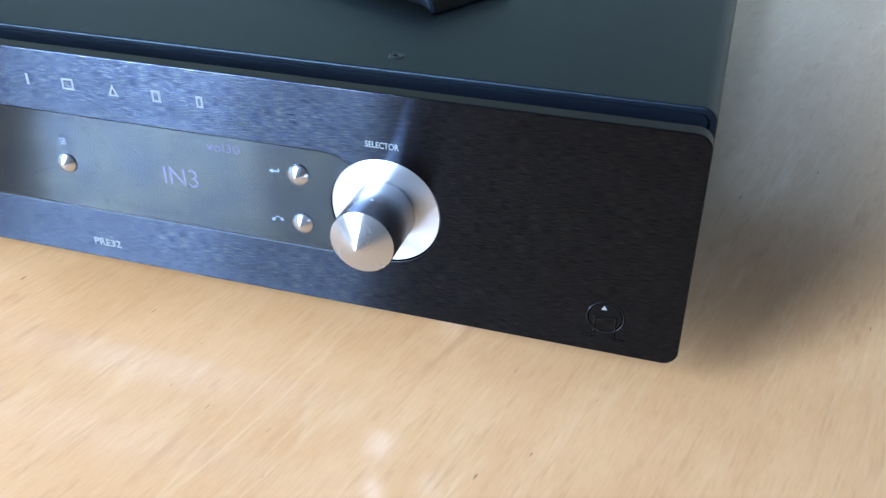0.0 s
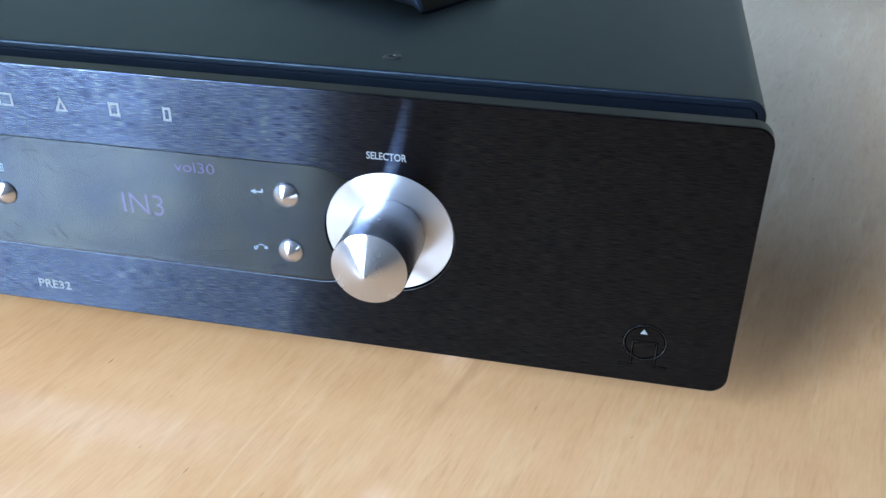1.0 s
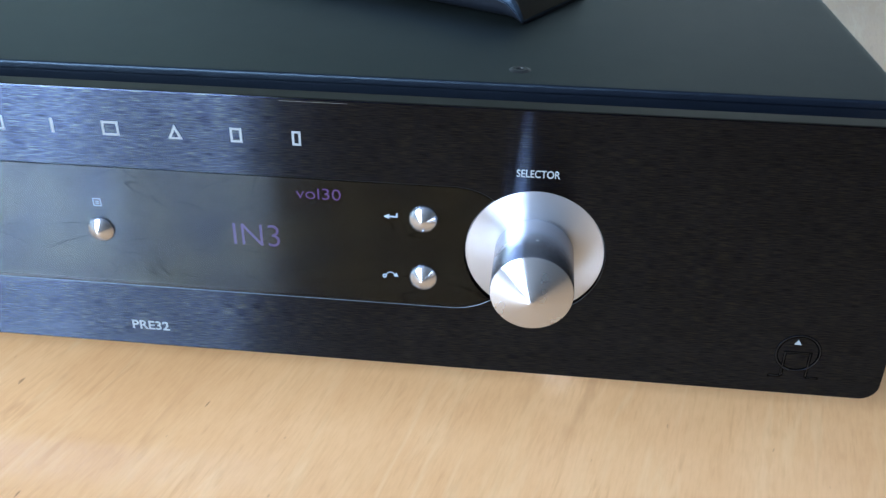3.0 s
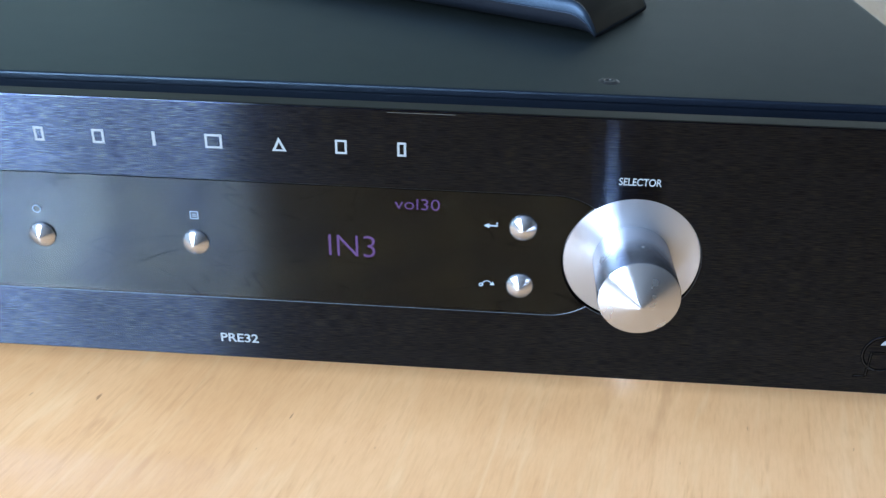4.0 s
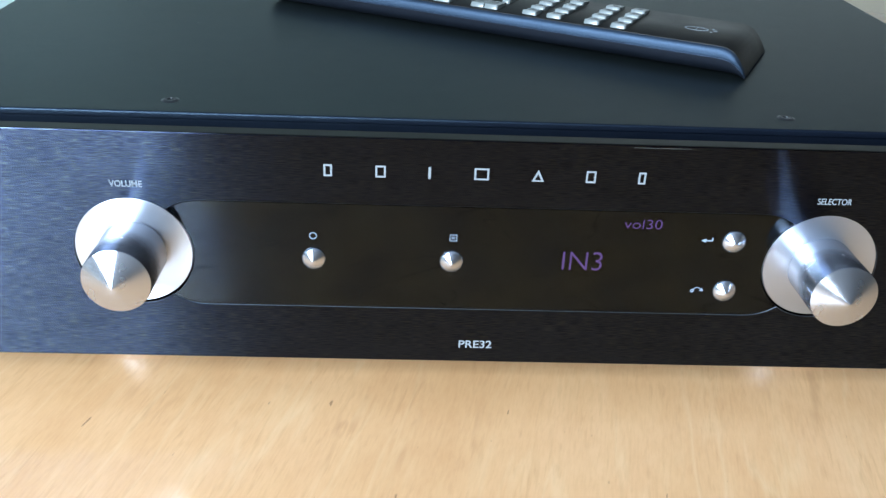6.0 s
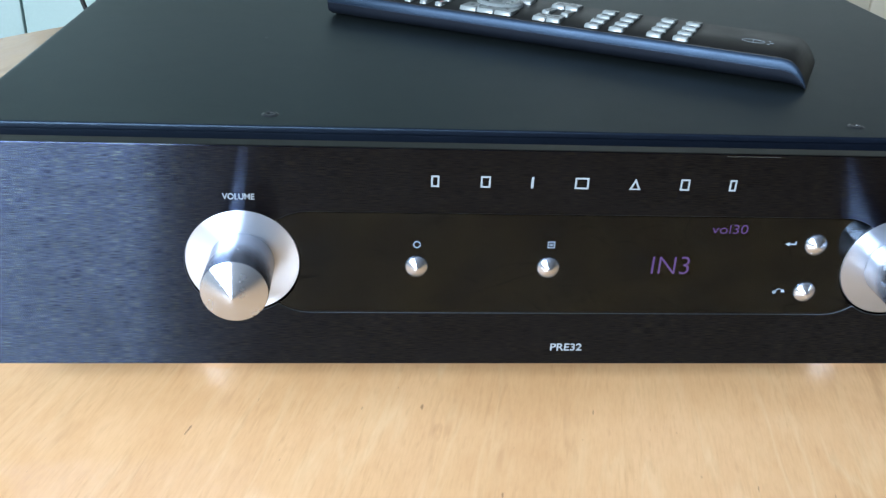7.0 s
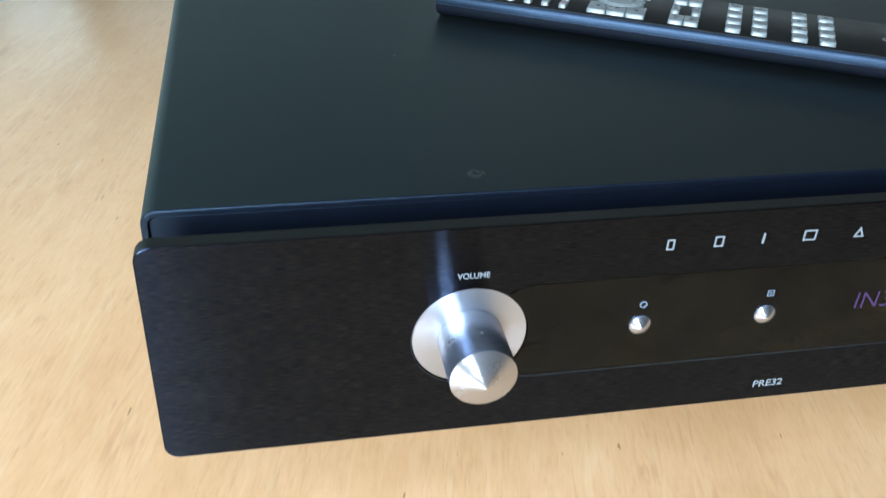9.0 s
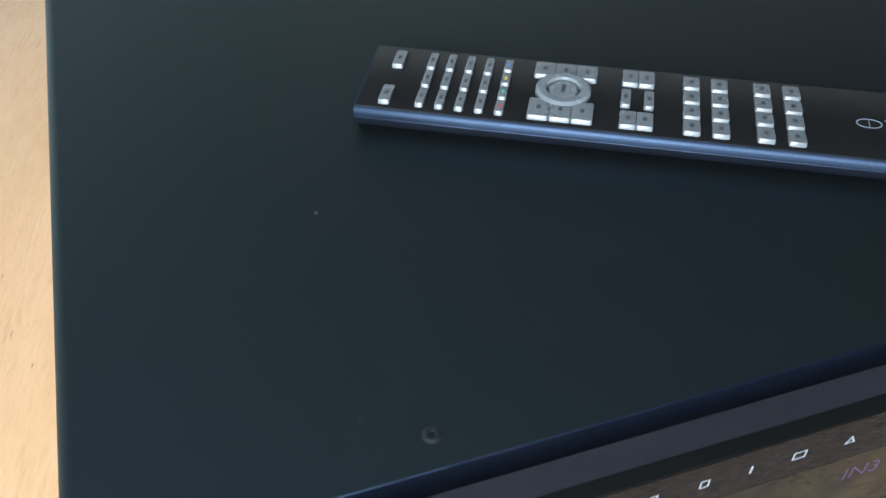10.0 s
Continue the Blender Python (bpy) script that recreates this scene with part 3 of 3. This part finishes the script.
# engraved emblem: ring, arch and a pale triangle
EX, EZ = 0.1904, 0.0373
band = [(0.0054, 0.0), (0.0064, 0.0), (0.0064, 0.00003), (0.0054, 0.00003), (0.0054, 0.0)]
# bead: thin paler line for the glint on the black ring
bead = [(0.0060 + 0.00026 * math.cos(radians(q)), 0.00020 * math.sin(radians(q))) for q in range(0, 361, 45)]
ring = part("emblem_ring", lathe(band, 64, "y"), GROOVE, amp, "engraved black ring emblem", pose(EX, 0, EZ))
part("ring_edge", lathe(bead, 64, "y"), ENGRAVED_GLINT, ring)
ARCH = [(-0.0037, -0.0032, -0.0080, 0.0004), (0.0032, 0.0037, -0.0080, 0.0004), (-0.0032, 0.0032, 0.0, 0.0004), (-0.0068, -0.0037, -0.0084, -0.0080), (0.0037, 0.0068, -0.0084, -0.0080)]
arch = part("emblem_arch", bars([(a - 0.0002, b + 0.0002, c - 0.0002, d + 0.0002) for a, b, c, d in ARCH], -0.00005, 0.0001), GROOVE, amp, "engraved black arch emblem", pose(EX, 0, EZ))
bm = bmesh.new()
for a, b, c, d in ARCH:
    box(a, b - 0.0001, -0.00016, 0.0001, c + 0.0001, d, 0.0001, bm)
part("arch_edge", bm, ENGRAVED_GLINT, arch)
tri_ = [(-0.0010, 0.0030), (0.0010, 0.0030), (0.0, 0.0046)]
part("emblem", plate([(tri_, -0.00012), (tri_, 0.0001)]), PRINT, amp, "pale triangle of the emblem", pose(EX - 0.0006, 0, EZ))

# ---- remote control ----
rem = thing("remote_control", "slim black remote control with silver-grey keys lying on the cover", "remote control", pose(-0.0943, 0.1841, ZL, 0, 0, -28.0))
RL, RW, RH = 0.2265, 0.0470, 0.0121


def height_at(x):
    s = RL - 0.013
    if x <= s:
        return 1.0
    return 1.0 - 0.86 * ((x - s) / 0.013) ** 2.9


def shell(profile, x0=0.0):
    """Loft a cross-section (across, height) along the length, drooping at the far end."""
    bm = bmesh.new()
    xs = [x0, x0 + 0.0006, 0.05, 0.10, 0.15, 0.20] + [RL - 0.013 + 0.013 * math.sin(radians(a)) for a in range(0, 91, 9)]
    rows = []
    for i, x in enumerate(xs):
        k = 0.985 if i == 0 else 1.0
        rows.append([bm.verts.new((x, RW / 2 + (y - RW / 2) * k, z * height_at(x))) for y, z in profile])
    n = len(profile)
    for a, b in zip(rows, rows[1:]):
        for i in range(n):
            bm.faces.new((a[i], a[(i + 1) % n], b[(i + 1) % n], b[i]))
    bm.faces.new(rows[0])
    bm.faces.new(rows[-1])
    bmesh.ops.recalc_face_normals(bm, faces=bm.faces)
    return bm


def both(half):
    return half + [(RW - y, z) for y, z in half][::-1]


# the downward side takes the darker, shade-coloured copy of the rail metal
part("lower_shell", shell(both([(0.0110, 0.0), (0.0050, 0.0010), (0.0014, 0.0029), (0.0004, 0.0048), (0.0002, 0.0073)])), SHADED_HULL, rem, "blue anodised side and underside, coloured darker for shade", angle=50)
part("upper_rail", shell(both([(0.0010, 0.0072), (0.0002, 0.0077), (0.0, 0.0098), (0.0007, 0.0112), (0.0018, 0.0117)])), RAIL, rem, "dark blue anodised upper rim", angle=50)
part("seam", shell(both([(0.0008, 0.0070), (-0.00012, 0.0072), (-0.00012, 0.0075), (0.0008, 0.0077)])), SEAM, rem, "thin bright line between rim and side", angle=80)
part("top_plate", shell(both([(0.0016, 0.0111), (0.0017, 0.0118), (0.0022, 0.0121)]), 0.0008), CASE, rem, "matt black top plate", angle=50)


def key(x0, x1, y0, y1, r=0.0010, h=0.0019, lean=0.62, label="", mat=None, mark=True, mark_mat=None):
    """A flat key whose front edge slopes down towards the near end."""
    slope = 0.0008

    def outline(g, front):
        return round_rect(x0 + g, x1 - g, y0 + front, y1 - g, max(0.0003, r - g), 3)

    z = RH
    bm = plate([(outline(0.0004, slope), z + h), (outline(0.0001, slope * 0.86), z + h - 0.00012), (outline(0.0, 0.00003), z + 0.0003), (outline(0.0, 0.0), z - 0.0004)], plane="z")
    for v in bm.verts:
        if v.co.z > z:
            v.co.z = z + (v.co.z - z) * (1 - lean * (v.co.y - y0) / (y1 - y0))
    k = part("key", bm, mat or KEY, rem, label, angle=25)
    if mark:
        cx, cy = (x0 + x1) / 2, (y0 + slope + y1) / 2
        w = min(0.0008, (x1 - x0) * 0.18)
        l = min(0.0013, (y1 - y0) * 0.22)
        bm = box(cx - w, cx + w, cy - l, cy + l, z + h - 0.00005, z + h + 0.00006)
        for v in bm.verts:
            v.co.z -= h * lean * (v.co.y - y0) / (y1 - y0)
        part("key_print", bm, mark_mat or KEY_MARK, k)
    return k


def colour_key(name, c):
    return plain(name, c, 0.35, grain=900)


BLUE, YELLOW = colour_key("blue print", (0.10, 0.25, 0.62)), colour_key("yellow print", (0.70, 0.55, 0.08))
GREEN, RED = colour_key("green print", (0.08, 0.45, 0.30)), colour_key("red print", (0.62, 0.10, 0.12))
key(0.0095, 0.0143, 0.0292, 0.0418)
key(0.0093, 0.0141, 0.0038, 0.0166)
for i in range(5):
    x = 0.0260 + i * 0.0080
    if i < 4:
        for j in range(3):
            key(x - 0.0018, x + 0.0018, 0.0040 + j * 0.0128, 0.0040 + j * 0.0128 + 0.01275)
    else:
        for j, c in enumerate((RED, GREEN, YELLOW, BLUE)):
            key(x - 0.0018, x + 0.0018, 0.0040 + j * 0.0096, 0.0040 + j * 0.0096 + 0.00955, mark_mat=c)
for j in range(4):
    for x0 in (0.1295, 0.1406, 0.1574, 0.1689):
        key(x0, x0 + 0.0067, 0.0037 + j * 0.0097, 0.0037 + j * 0.0097 + 0.00965)
# navigation pad: three keys above, three below, a ring and a round middle key
for y0, y1 in ((0.0318, 0.0424), (0.0037, 0.0168)):
    for j in range(3):
        key(0.0691 + j * 0.0086, 0.0691 + j * 0.0086 + 0.0085, y0, y1, r=0.0009, lean=0.3)
part("ring_key", lathe([(0.0066, RH - 0.0004), (0.0066, RH + 0.0015), (0.0073, RH + 0.0024), (0.0100, RH + 0.0025), (0.0112, RH + 0.0016), (0.0114, RH - 0.0004), (0.0066, RH - 0.0004)], 48), KEY, rem, "round silver-grey navigation ring", pose(0.0819, 0.0240, 0))
mid = part("middle_key", lathe([(0, RH + 0.0018), (0.0052, RH + 0.0018), (0.0060, RH + 0.0011), (0.0061, RH - 0.0004), (0, RH - 0.0004)], 40), KEY, rem, "round grey middle key", pose(0.0819, 0.0240, 0))
part("key_print", box(-0.0008, 0.0008, -0.0026, 0.0026, RH + 0.00175, RH + 0.00186), KEY_MARK, mid)
for x0, y0, y1 in ((0.1050, 0.0318, 0.0424), (0.1116, 0.0318, 0.0424), (0.1050, 0.0037, 0.0143), (0.1116, 0.0037, 0.0143)):
    key(x0, x0 + 0.00655, y0, y1, r=0.0009, lean=0.3)
key(0.1050, 0.1090, 0.0170, 0.0296)
key(0.1142, 0.1182, 0.0170, 0.0296)
# maker's sign on the remote: plain oval outline with a dot
el_o = [(0.0050 * math.cos(radians(a)), 0.0030 * math.sin(radians(a))) for a in range(0, 360, 12)]
el_i = [(0.0045 * math.cos(radians(a)), 0.0025 * math.sin(radians(a))) for a in range(0, 360, 12)]
part("emblem", plate([(el_o, RH + 0.0001), (el_o, RH - 0.0001)], [[(el_i, RH + 0.0001), (el_i, RH - 0.0001)]], plane="z"), PRINT, rem, m=pose(0.2006, 0.0233, 0))
part("emblem", box(-0.0002, 0.0002, -0.0025, 0.0025, RH - 0.0001, RH + 0.0001), PRINT, rem, m=pose(0.2006, 0.0233, 0))
part("emblem", lathe([(0, RH + 0.0001), (0.0009, RH + 0.0001), (0.0009, RH - 0.0001), (0, RH - 0.0001)], 16), PRINT, rem, m=pose(0.2083, 0.0233, 0))

for dx, dy in ((0.2071, 0.0260), (0.2071, 0.0206)):
    part("emblem", lathe([(0, RH + 0.0001), (0.0006, RH + 0.0001), (0.0006, RH - 0.0001), (0, RH - 0.0001)], 12), PRINT, rem, m=pose(dx, dy, 0))

# ---- cable hanging behind the table ----
cu = bpy.data.curves.new("cable", "CURVE")
cu.dimensions, cu.bevel_depth, cu.bevel_resolution = "3D", 0.004, 3
sp = cu.splines.new("BEZIER")
pts = [(-0.73, 1.40, 0.20), (-0.640, 1.40, 0.0), (-0.584, 1.40, -0.155), (-0.567, 1.40, -0.23), (-0.563, 1.395, -0.42), (-0.570, 1.38, FZ + 0.004)]
sp.bezier_points.add(len(pts) - 1)
for bp, co in zip(sp.bezier_points, pts):
    bp.co, bp.handle_left_type, bp.handle_right_type = co, "AUTO", "AUTO"
tmp = bpy.data.objects.new("cable", cu)
me = bpy.data.meshes.new_from_object(tmp)
bpy.data.objects.remove(tmp)
me.materials.clear()
me.materials.append(CABLE)
for poly in me.polygons:
    poly.use_smooth = True
tagged(new("cable", me), "thin black cable hanging down to the floor", "cable")
